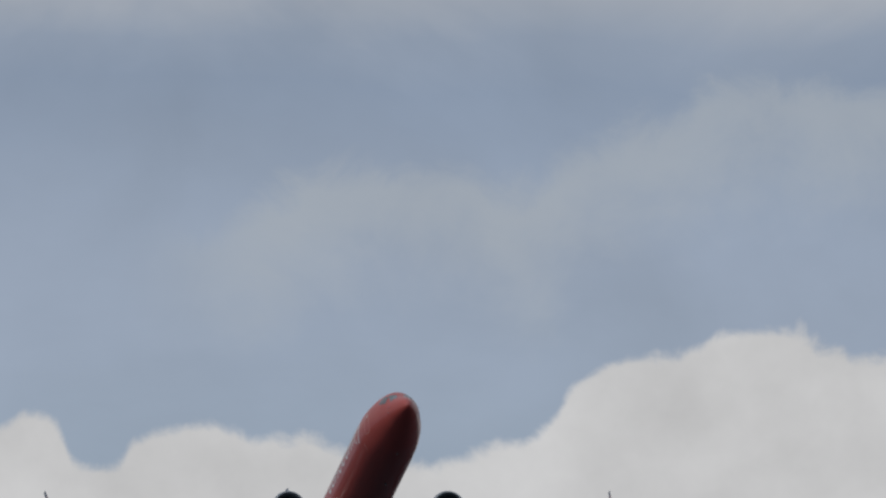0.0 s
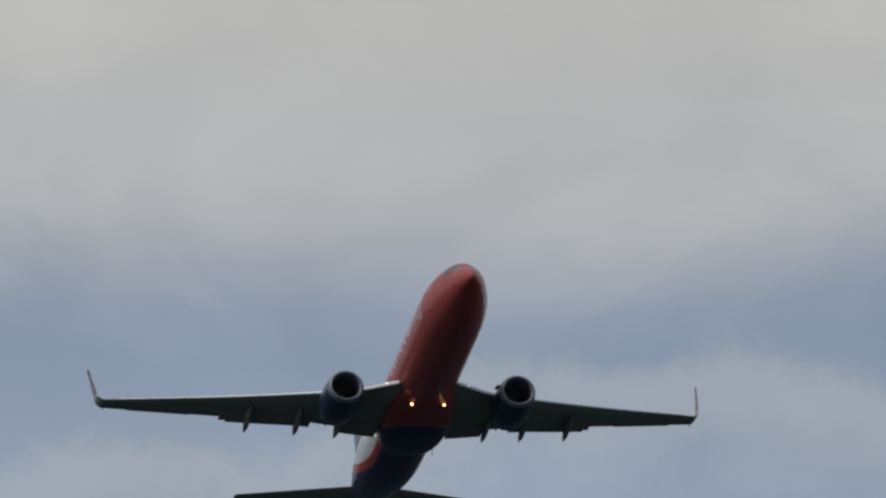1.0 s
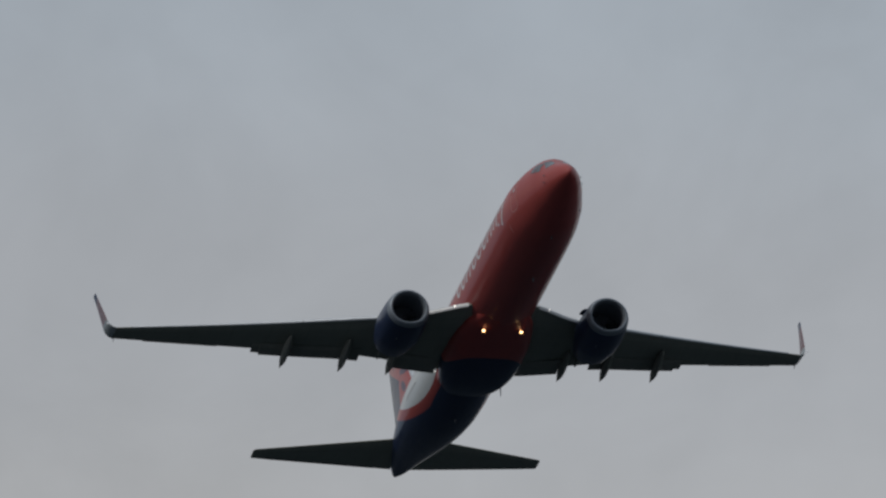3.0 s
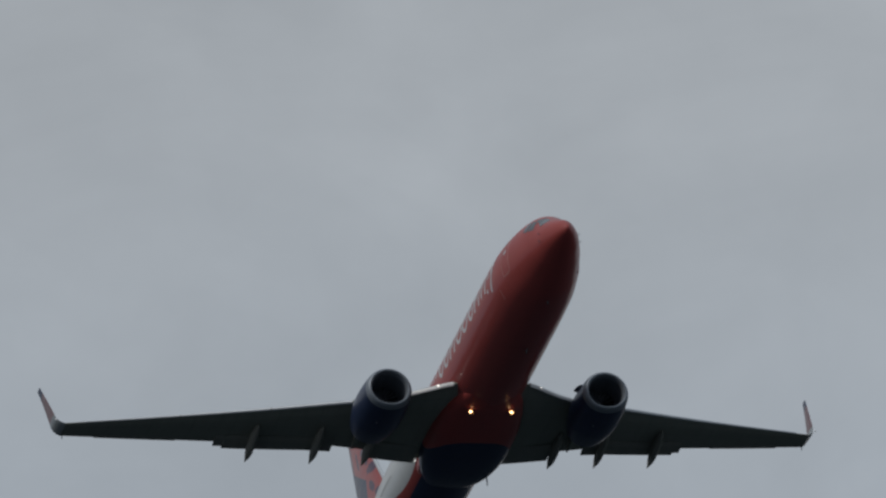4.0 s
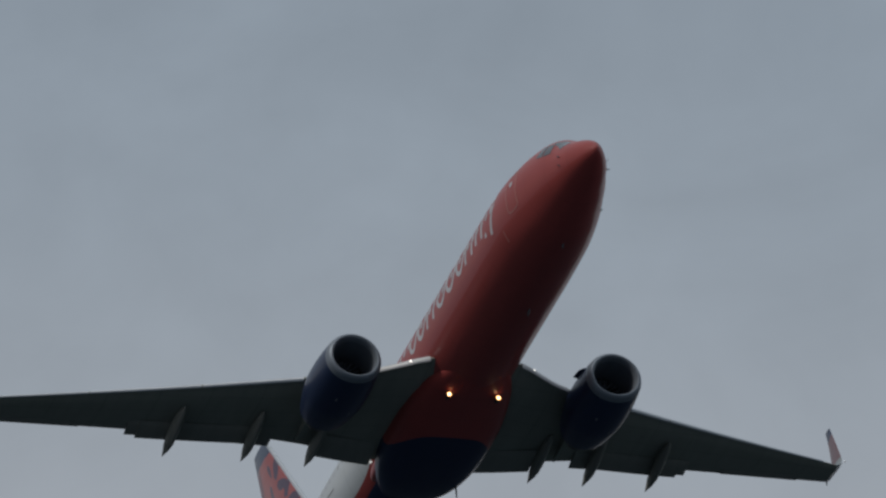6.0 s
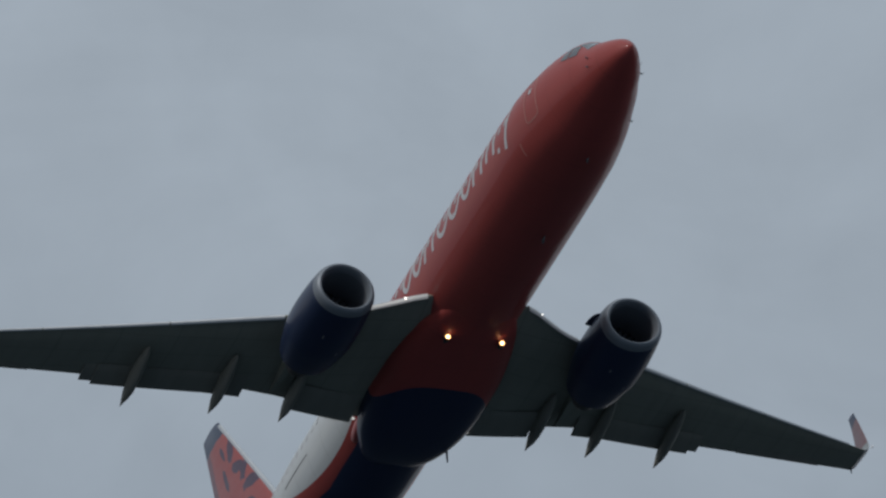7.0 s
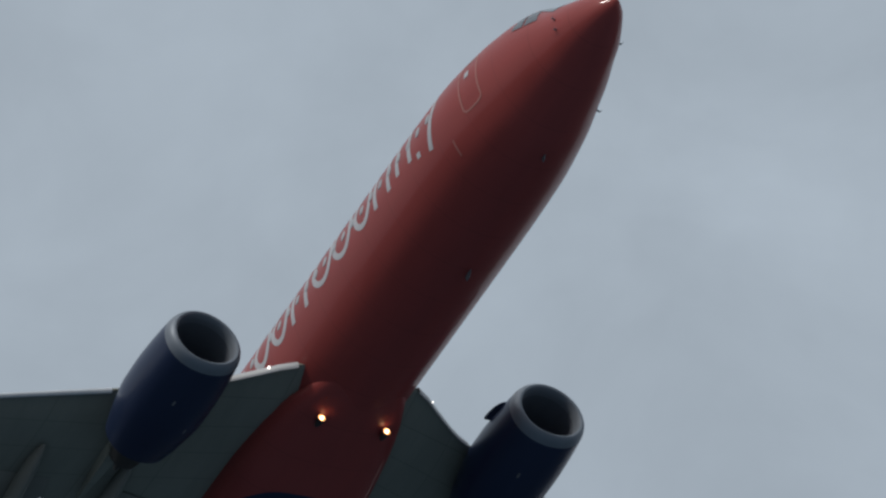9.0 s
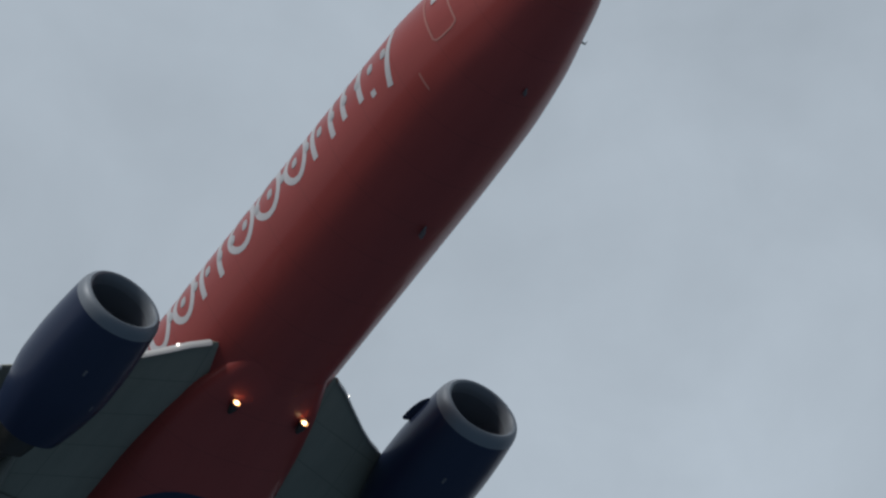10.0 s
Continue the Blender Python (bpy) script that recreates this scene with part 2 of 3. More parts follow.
M = dict(
    hull=material("hull_paint", hull_paint, 0.5, coat=0.37, shine=0.11, spec=0.12, grain=0.055, bump=0.02),
    fin=material("fin_paint", fin_paint, 0.5, coat=0.5, spec=0.2, grain=0.03),
    wing=material("grey_wing_paint", wing_paint, 0.62, spec=0.1, grain=0.07, bump=0.05),
    flap=material("flap_paint", (0.215, 0.21, 0.18), 0.58, spec=0.12, grain=0.08),
    slat=material("bare_metal_edge", (0.52, 0.53, 0.54), 0.38, 0.6, grain=0.05),
    navy=material("navy_gloss_paint", NAVY, 0.4, coat=0.3, shine=0.2, spec=0.2, grain=0.05),
    krueger=material("pale_worn_edge", (0.50, 0.49, 0.48), 0.45, 0.15, grain=0.07),
    lip=material("inlet_lip_metal", (0.19, 0.21, 0.235), 0.5, 0.35, grain=0.05),
    duct=material("inlet_duct", (0.12, 0.13, 0.15), 0.6),
    fan=material("fan_titanium", (0.075, 0.08, 0.088), 0.5, 0.3),
    nozzle=material("burnt_nozzle_metal", (0.10, 0.095, 0.09), 0.45, 0.85, grain=0.1),
    white=material("white_marking", (0.47, 0.46, 0.47), 0.45, coat=0.3, shine=0.15, spec=0.2, grain=0.03),
    pane=material("dark_window", (0.36, 0.36, 0.37), 0.3, grain=0.0),
    glass=material("cockpit_glass", (0.10, 0.105, 0.115), 0.12, grain=0.0),
    tip=material("strobe_lens", (0.8, 0.82, 0.85), 0.2, emit=(1.0, 0.97, 0.95), power=0.12),
    seam=material("door_seam", (0.40, 0.17, 0.145), 0.5),
    grey=material("antenna_grey", (0.14, 0.14, 0.15), 0.5),
    orange=material("orange_paint", ORANGE, 0.34, coat=0.25, grain=0.03),
    lamp=material("landing_lamp", (1.0, 0.9, 0.75), 0.2, emit=(1.0, 0.70, 0.38), power=5.0),
    halo_ring=material("lamp_halo", (0.9, 0.6, 0.35), 0.3, emit=(1.0, 0.42, 0.14), power=0.5),
    lamp_soft=material("wing_lamp", (1.0, 0.95, 0.9), 0.2, emit=(1.0, 0.93, 0.85), power=2.5),
    marker=material("marker_lamp", (0.9, 0.9, 0.88), 0.3, emit=(1.0, 0.97, 0.92), power=0.6),
    ground=material("bounce_ground", ground_paint, 0.95, grain=0.1, grain_scale=0.6),
)


# ---------------------------------------------------------------- mesh helpers
def part(name, bm, mat, parent, label="", smooth=True):
    me = bpy.data.meshes.new(name)
    bmesh.ops.recalc_face_normals(bm, faces=bm.faces)
    bm.to_mesh(me)
    bm.free()
    me.materials.append(mat)
    if smooth:
        me.polygons.foreach_set("use_smooth", [True] * len(me.polygons))
        me.set_sharp_from_angle(angle=radians(40))
    ob = new(name, me)
    ob.parent = parent
    return tagged(ob, label)


def loft(rings, cap=True, closed=True, bm=None):
    bm = bm or bmesh.new()
    rows = [[bm.verts.new(p) for p in r] for r in rings]
    n = len(rows[0])
    for a, b in zip(rows, rows[1:]):
        for i in range(n if closed else n - 1):
            j = (i + 1) % n
            bm.faces.new((a[i], a[j], b[j], b[i]))
    if cap:
        bm.faces.new(rows[0])
        bm.faces.new(rows[-1][::-1])
    return bm


def interp(table, s):
    """Smooth interpolation in rows (s, a, b, ...)."""
    cols = np.array(table)
    x = cols[:, 0]
    i = int(np.clip(np.searchsorted(x, s) - 1, 0, len(x) - 2))
    h = x[i + 1] - x[i]
    u = (s - x[i]) / h
    out = []
    for c in cols.T[1:]:
        def slope(k):
            if k == 0: return (c[1] - c[0]) / (x[1] - x[0])
            if k == len(x) - 1: return (c[-1] - c[-2]) / (x[-1] - x[-2])
            a, b = (c[k] - c[k - 1]) / (x[k] - x[k - 1]), (c[k + 1] - c[k]) / (x[k + 1] - x[k])
            return 0.0 if a * b <= 0 else 2 * a * b / (a + b)
        out.append((2*u**3 - 3*u*u + 1) * c[i] + (u**3 - 2*u*u + u) * h * slope(i)
                   + (3*u*u - 2*u**3) * c[i + 1] + (u**3 - u*u) * h * slope(i + 1))
    return out


# ---------------------------------------------------------------- the airliner
# own space: nose at y = 0, tail towards -y, starboard +x, z up from the cabin's middle
HULL = [  # metres aft of the nose, half width, top, bottom, height of the widest point
    (0.13, 0.01, -0.58, -0.60, -0.59), (0.16, 0.08, -0.48, -0.67, -0.585), (0.24, 0.16, -0.36, -0.76, -0.58), (0.50, 0.37, -0.09, -0.91, -0.55), (1.00, 0.62, 0.23, -1.09, -0.49),
    (1.55, 0.85, 0.51, -1.26, -0.41), (2.05, 0.99, 0.78, -1.39, -0.32), (2.75, 1.22, 1.28, -1.56, -0.21), (3.50, 1.40, 1.54, -1.72, -0.10),
    (4.60, 1.64, 1.73, -1.91, -0.02), (6.40, 1.84, 1.88, -2.01, 0.00), (8.50, 1.87, 1.88, -2.06, 0.00), (14.00, 1.87, 1.88, -2.07, 0.00),
    (23.50, 1.87, 1.88, -2.08, 0.00), (25.00, 1.87, 1.88, -2.05, 0.00), (27.00, 1.84, 1.88, -1.92, 0.02), (29.00, 1.72, 1.88, -1.62, 0.10),
    (31.00, 1.50, 1.87, -1.20, 0.24), (33.00, 1.21, 1.82, -0.70, 0.42), (35.00, 0.88, 1.70, -0.18, 0.60), (36.60, 0.58, 1.50, 0.20, 0.74),
    (37.60, 0.34, 1.25, 0.44, 0.80), (38.00, 0.18, 1.08, 0.58, 0.82)]


def hull_ring(s, n=72):
    w, top, low, mid = interp(HULL, s)
    ring = []
    for i in range(n):
        a = 2 * math.pi * i / n
        h = (top - mid) if math.sin(a) >= 0 else (mid - low)
        ring.append((w * math.cos(a), -s, mid + h * math.sin(a)))
    return ring


def on_hull(s, z, side=1, out=0.01):
    w, top, low, mid = interp(HULL, s)
    h = (top - mid) if z > mid else (mid - low)
    v = max(-0.995, min(0.995, (z - mid) / h))
    c = math.sqrt(1 - v * v)
    nrm = Vector((c / w, 0, v / h)).normalized()
    return Vector((side * (w * c + out * nrm.x), -s, z + out * nrm.z))


def build_hull(plane):
    stations = [0.13, 0.138, 0.15, 0.17, 0.20, 0.24, 0.34, 0.48] + list(np.arange(0.6, 6.2, 0.25)) + list(np.arange(6.2, 22.6, 0.82)) + list(np.arange(22.8, 38.0, 0.4)) + [38.0]
    part("fuselage", loft([hull_ring(s) for s in stations]), M["hull"], plane, "orange red fuselage with white rear and navy belly")


FAIRING = [  # aft, half width, bottom, top
    (13.0, 0.60, -1.80, -1.50), (13.8, 1.00, -1.98, -1.40), (14.6, 1.36, -2.08, -1.25), (15.4, 1.64, -2.15, -1.12), (16.6, 1.88, -2.26, -1.0), (18.0, 1.98, -2.40, -0.97),
    (19.5, 1.98, -2.46, -0.99), (20.5, 1.89, -2.44, -1.05), (21.3, 1.72, -2.38, -1.15), (22.0, 1.46, -2.27, -1.3), (22.6, 1.12, -2.10, -1.5), (23.0, 0.70, -1.92, -1.6)]


def build_fairing(plane):
    rings = []
    for s in np.linspace(13.0, 23.0, 42):
        w, low, top = interp(FAIRING, s)
        mid = top - 0.25 * (top - low)
        ring = []
        for i in range(48):
            a = 2 * math.pi * i / 48
            ca, sa = math.cos(a), math.sin(a)
            p = 0.72 + 0.26 * max(0.0, min(1.0, (17.5 - s) / 3.0))
            h = (top - mid) if sa >= 0 else (mid - low)
            ring.append((w * math.copysign(abs(ca) ** p, ca), -s, mid + h * math.copysign(abs(sa) ** p, sa)))
        rings.append(ring)
    part("belly_fairing", loft(rings), M["hull"], plane, "dark wing root fairing under the belly")


def foil(x, lead, trail, z, thick, twist=0.0, n=16, mode="full"):
    """A wing section at span x: chord from lead to trail (metres aft), thickness ratio."""
    c = trail - lead
    pts = []
    us = [0.5 * (1 - math.cos(math.pi * i / n)) for i in range(n + 1)]
    half = lambda u: 5 * thick * (0.2969 * math.sqrt(u) - 0.126 * u - 0.3516 * u * u + 0.2843 * u**3 - 0.1036 * u**4)
    for u in us[::-1]:
        pts.append((u, half(u) * 1.05 + 0.012 * math.sin(math.pi * u)))
    for u in us[1:-1]:
        pts.append((u, -half(u) * min(0.95, 0.38 + 3.2 * u) + 0.012 * math.sin(math.pi * u)))
    tw = radians(twist)
    return [(x, -(lead + c * (u * math.cos(tw))), z + c * (v - (u - 0.3) * math.sin(tw))) for u, v in pts]


WING = [  # span, leading edge, trailing edge, height, thickness
    (1.20, 14.10, 21.15, -1.22, 0.098), (1.90, 14.44, 21.15, -1.16, 0.098), (2.60, 15.00, 21.15, -1.10, 0.10), (3.60, 15.78, 21.12, -1.01, 0.106), (4.60, 16.33, 21.08, -0.92, 0.12),
    (5.80, 16.98, 21.20, -0.74, 0.115), (9.0, 18.80, 22.10, -0.24, 0.11), (13.0, 21.07, 23.32, 0.45, 0.105), (17.1, 23.40, 24.66, 1.22, 0.10)]


def wing_at(x):
    return interp(WING, x)


def twist_at(x):
    """Nose-up set of the wing section in degrees, largest at the root."""
    return 1.5 - x * 0.12 + 1.3 * max(0.0, (4.4 - x) / 3.0)


def build_wing(plane, side):
    rings = []
    for x in (1.2, 1.9, 2.6, 3.6, 4.6, 5.8, 7.4, 9.0, 11.0, 13.0, 15.0, 17.1):
        l, t, z, k = wing_at(x)
        rings.append(foil(side * x, l, t, z, k, twist_at(x)))
    wing = part("wing", loft(rings), M["wing"], plane, "grey wing, dark underneath")
    # leading edge slats and the fixed inboard edge
    def edge(name, a, b, out, depth, mat, label="", deep=0.34, lift=0.0):
        rr = []
        for x in np.linspace(a, b, 7):
            l, t, z, k = wing_at(x)
            c = t - l
            cen = Vector((side * x, -(l + depth * c), z + lift * c * math.sin(radians(twist_at(x)))))
            ring = []
            for i in range(13):
                ang = math.radians(112 + i * 8.0)
                h = k * c * deep
                ring.append(cen + Vector((0, -math.cos(ang) * (depth * c + out), math.sin(ang) * (h + out * 0.6))))
            back = [cen + (p - cen) * 0.82 for p in ring[::-1]]
            rr.append(ring + back)
        return part(name, loft(rr), mat, wing, label)
    edge("slat", 5.7, 8.9, 0.05, 0.10, M["slat"], "bare metal slat")
    edge("slat", 8.95, 12.5, 0.05, 0.10, M["slat"], "bare metal slat")
    edge("slat", 12.55, 16.4, 0.05, 0.11, M["slat"], "bare metal slat")
    edge("krueger_flap", 1.74, 4.05, 0.03, 0.032, M["krueger"], "pale metal inboard leading edge", 0.27, 0.27)

    def trailing(name, a, b, back, drop, chord):
        rr = []
        for x in np.linspace(a, b, 5):
            l, t, z, k = wing_at(x)
            rr.append(foil(side * x, t - chord + back, t + back, z - drop - 0.02, 0.11, 9, 10))
        return part(name, loft(rr), M["flap"], wing)
    trailing("inboard_flap", 2.02, 4.12, 0.14, 0.24, 1.25)
    trailing("outboard_flap", 5.75, 10.35, 0.17, 0.13, 1.0)
    trailing("flap_end", 10.30, 10.72, 0.09, 0.08, 0.8)
    trailing("aileron", 12.3, 15.7, -0.03, -0.03, 0.55)

    # canoe fairings over the flap tracks
    for x, tip, low in ((4.27, 21.80, -1.50), (6.53, 22.20, -1.23), (9.25, 22.95, -0.81)):
        l, t, z, k = wing_at(x)
        a0 = tip - 3.1
        rr = []
        for u, g in ((0, 0.06), (0.06, 0.42), (0.16, 0.70), (0.32, 0.92), (0.5, 1.0), (0.66, 0.94), (0.8, 0.68), (0.92, 0.28), (1.0, 0.03)):
            w, hgt = 0.17 * g, 0.31 * g
            cz = (z - 0.32) + (low - (z - 0.32)) * u ** 1.3
            rr.append([(side * x + w * math.cos(q), -(a0 + 3.1 * u), cz + hgt * math.sin(q)) for q in np.linspace(0, 2 * math.pi, 14, False)])
        part("flap_track_fairing", loft(rr), M["flap"], wing, "pointed flap track fairing")

    # blended winglet
    rr, px, pz, step = [], 17.1, 1.22, 2.75 / 14
    for i in range(15):
        u = i / 14
        ang = radians(14 + 70 * min(1, u / 0.26))
        if i:
            px += step * math.cos(ang)
            pz += step * math.sin(ang)
        lead = 23.40 + 1.70 * u ** 1.1
        chord = 1.26 * (1 - u) ** 1.15 + 0.46 * u
        nrm = Vector((-math.sin(ang), 0, math.cos(ang)))
        sec = foil(0, lead, lead + chord, 0, 0.085)
        rr.append([Vector((side * (px + nrm.x * p[2]), p[1], pz + nrm.z * p[2])) for p in sec])
    part("winglet", loft(rr), M["winglet"], wing, "upswept blended winglet")
    # lamps
    bm = bmesh.new()
    bmesh.ops.create_uvsphere(bm, u_segments=12, v_segments=8, radius=0.036 if side > 0 else 0.022)
    l, t, z, k = wing_at(2.35)
    bmesh.ops.translate(bm, verts=bm.verts, vec=(side * 2.35, -l + 0.03, z + 0.13))
    part("root_lamp", bm, M["lamp_soft"], wing, "lit white lamp in the wing root")
    bm = bmesh.new()
    bmesh.ops.create_uvsphere(bm, u_segments=12, v_segments=8, radius=0.045)
    bmesh.ops.translate(bm, verts=bm.verts, vec=(side * 17.48, -23.55, 1.50))
    part("tip_lamp", bm, M["tip"], wing, "small white wingtip lamp")


NACELLE = [  # aft of the inlet, radius
    (0.0, 0.865), (0.03, 0.915), (0.10, 0.965), (0.25, 1.01), (0.55, 1.045), (1.1, 1.09), (1.8, 1.12), (2.5, 1.11), (3.1, 1.03), (3.6, 0.94), (4.0, 0.84)]


def build_engine(plane, side):
    cx, cy, cz = side * 4.93, -13.42, -1.78

    def ring(d, r, flat=0.94, n=40, drop=0.0):
        out = []
        for i in range(n):
            a = 2 * math.pi * i / n
            ca, sa = math.cos(a), math.sin(a)
            k = 1.0 if sa > 0 else 1.0 - (1 - flat) * sa * sa
            out.append((cx + r * ca * 1.02, cy - d, cz + r * sa * k + drop))
        return out
    engine = tagged(new("engine"), "navy blue turbofan engine with grey inlet lip")
    engine.parent = plane
    ds = np.concatenate([np.linspace(0.30, 1, 5), np.linspace(1.3, 4.0, 12)])
    body = [ring(d, interp(NACELLE, d)[0]) for d in ds]
    body += [ring(4.0, 0.80), ring(3.3, 0.76)]
    part("cowling", loft(body, cap=False), M["navy"], engine, "glossy navy cowling")
    lip = [ring(d, interp(NACELLE, d)[0] + 0.003) for d in (0.302, 0.22, 0.15, 0.08, 0.03, 0.0)]
    lip += [ring(0.02, 0.82), ring(0.08, 0.79), ring(0.2, 0.765), ring(0.30, 0.76)]
    part("inlet_lip", loft(lip, cap=False), M["lip"], engine, "bare metal inlet lip")
    part("inlet_duct", loft([ring(0.30, 0.76), ring(0.6, 0.765), ring(1.0, 0.78), ring(1.85, 0.79)], cap=False), M["duct"], engine)
    part("fan_disc", loft([ring(1.66, 0.785), ring(1.70, 0.785)]), M["duct"], engine)
    for i in range(24):
        a = 2 * math.pi * i / 24
        bm = bmesh.new()
        vs = []
        for r in (0.22, 0.5, 0.775):
            for e in (-1, 1):
                b = a + e * 0.05 + r * 0.25
                vs.append(bm.verts.new((cx + r * math.cos(b), cy - 1.55 - 0.05 * e, cz + r * math.sin(b))))
        for k in (0, 2):
            bm.faces.new((vs[k], vs[k + 1], vs[k + 3], vs[k + 2]))
        bmesh.ops.solidify(bm, geom=bm.faces[:], thickness=0.012)
        part("fan_blade", bm, M["fan"], engine)
    part("spinner", loft([ring(1.20, 0.01, 1), ring(1.28, 0.10, 1), ring(1.4, 0.17, 1), ring(1.56, 0.225, 1), ring(1.65, 0.23, 1)]), M["fan"], engine)
    part("core_cowl", loft([ring(3.3, 0.60, 1), ring(4.0, 0.54, 1), ring(4.5, 0.44, 1), ring(4.75, 0.38, 1), ring(4.75, 0.34, 1), ring(4.5, 0.34, 1)]), M["nozzle"], engine, "burnt metal core cowl")
    part("exhaust_plug", loft([ring(4.4, 0.25, 1), ring(4.75, 0.22, 1), ring(5.05, 0.11, 1), ring(5.25, 0.02, 1)]), M["nozzle"], engine)
    # pylon between cowling and wing
    rr = []
    for d, w, lo, hi in ((0.95, 0.03, 0.95, 1.06), (1.6, 0.13, 0.8, 1.14), (2.6, 0.20, 0.6, 1.16), (3.7, 0.21, 0.3, 1.04), (4.8, 0.18, 0.35, 0.9), (6.2, 0.10, 0.45, 0.78), (7.2, 0.03, 0.55, 0.68)):
        rr.append([(cx + sx * w, cy - d, cz + v) for sx, v in ((-1, lo), (-0.9, hi - 0.05), (-0.5, hi), (0.5, hi), (0.9, hi - 0.05), (1, lo))])
    part("pylon", loft(rr), M["wing"], engine, "engine pylon under the wing")
    # strake on the inboard flank
    a = radians(31)
    nx, nz = -side * math.cos(a), math.sin(a)
    bm = bmesh.new()
    outline = ((0.52, 1.02), (0.60, 1.11), (0.74, 1.19), (0.95, 1.25), (1.18, 1.28), (1.36, 1.29), (1.40, 1.25), (1.28, 1.02))
    tx, tz = -nz, nx
    faces = []
    for e in (-0.014, 0.014):
        vs = [bm.verts.new((cx + nx * r + tx * e, cy - d, cz + nz * r + tz * e)) for d, r in outline]
        faces.append(vs)
        bm.faces.new(vs if e > 0 else vs[::-1])
    for i in range(len(outline)):
        j = (i + 1) % len(outline)
        bm.faces.new((faces[0][i], faces[0][j], faces[1][j], faces[1][i]))
    part("strake", bm, M["navy"], engine, "flat strake on the cowling", smooth=False)
    # latch plates below the cowling
    for d, ang in ((1.5, -70), (2.4, -112)):
        q = radians(ang)
        r = interp(NACELLE, d)[0] * (1 - 0.06 * math.sin(q) ** 2) + 0.004
        bm = bmesh.new()
        bmesh.ops.create_cube(bm, size=1)
        bmesh.ops.scale(bm, verts=bm.verts, vec=(0.06, 0.16, 0.02))
        bmesh.ops.bevel(bm, geom=bm.edges[:], offset=0.006, segments=1, affect="EDGES")
        bmesh.ops.transform(bm, matrix=Matrix.Translation((cx + r * math.cos(q), cy - d, cz + r * math.sin(q))) @ Matrix.Rotation(math.pi / 2 - q, 4, "Y"), verts=bm.verts)
        part("latch_plate", bm, M["grey"], engine)


def build_tail(plane):
    for side in (1, -1):
        rr = []
        for u in np.linspace(0, 1, 7):
            x = 0.5 + 6.65 * u
            rr.append(foil(side * x, 33.5 + 3.85 * u, 37.2 + 1.2 * u, 0.60 + 0.88 * u, 0.09))
        rr.append(foil(side * 7.25, 37.5, 38.35, 1.50, 0.05))
        stab = part("tailplane", loft(rr), M["wing"], plane, "grey horizontal tailplane")
        rr = [foil(side * x, 37.2 + 1.2 * (x - 0.5) / 6.65 - 0.55, 37.2 + 1.2 * (x - 0.5) / 6.65 + 0.012, 0.595 + 0.88 * (x - 0.5) / 6.65, 0.075, 0, 8) for x in (1.3, 3.5, 6.6)]
        part("elevator", loft(rr), M["flap"], stab)
    rr = []
    for u in np.linspace(0, 1, 9):
        z = 1.55 + 7.22 * u
        sec = foil(0, 31.44 + 5.66 * u, 37.15 + 1.46 * u, 0, 0.095)
        rr.append([(p[2], p[1], z) for p in sec])
    sec = foil(0, 37.32, 38.60, 0, 0.05)
    rr.append([(p[2], p[1], 8.87) for p in sec])
    fin = part("tail_fin", loft(rr), M["fin"], plane, "orange tail fin with navy flames")
    rr = []
    for u in np.linspace(0, 1, 6):
        z = 1.6 + 7.0 * u
        c = 31.41 + 5.60 * u
        rr.append([(0.10 * math.sin(q) * (1 - 0.35 * u), -(c + 0.10 - 0.16 * math.cos(q)), z) for q in np.linspace(-2.0, 2.0, 9)])
    part("leading_edge", loft(rr), M["slat"], fin, "pale metal leading edge")
    rr = []
    for s, h in ((27.6, 1.86), (28.6, 2.02), (30.0, 2.35), (31.2, 2.78), (32.4, 3.3)):
        rr.append([(0.17 * math.sin(q) , -s, (1.75 if math.cos(q) < 0 else 1.75 + (h - 1.75) * math.cos(q))) for q in np.linspace(0, 2 * math.pi, 12, False)])
    part("dorsal_fin", loft(rr), M["fin"], plane)


def build_windows(plane):
    """One oval pane, shared by all cabin windows."""
    for side in (1, -1):
        me = None
        for i in range(46):
            s = 6.6 + 0.508 * i
            if 15.6 < s < 15.9:
                continue
            z = 0.52
            c = on_hull(s, z, side, 0.005)
            up = (on_hull(s, z + 0.1, side, 0.006) - on_hull(s, z - 0.1, side, 0.006)).normalized()
            if me is None:
                bm = bmesh.new()
                rim = []
                for r, o in ((1.0, -0.02), (1.0, 0.0), (0.86, 0.004)):
                    rim.append([Vector((side * o, 0.10 * r * math.copysign(abs(math.cos(a)) ** 0.7, math.cos(a)), 0.15 * r * math.copysign(abs(math.sin(a)) ** 0.7, math.sin(a)))) for a in np.linspace(0, 2 * math.pi, 14, False)])
                loft(rim, bm=bm)
                ob = part("cabin_window", bm, M["pane"], plane)
                me = ob.data
            else:
                ob = new("cabin_window", me)
                ob.parent = plane
            tilt = math.atan2(-up.x, up.z)
            ob.matrix_local = Matrix.Translation(c) @ Matrix.Rotation(-tilt, 4, "Y")


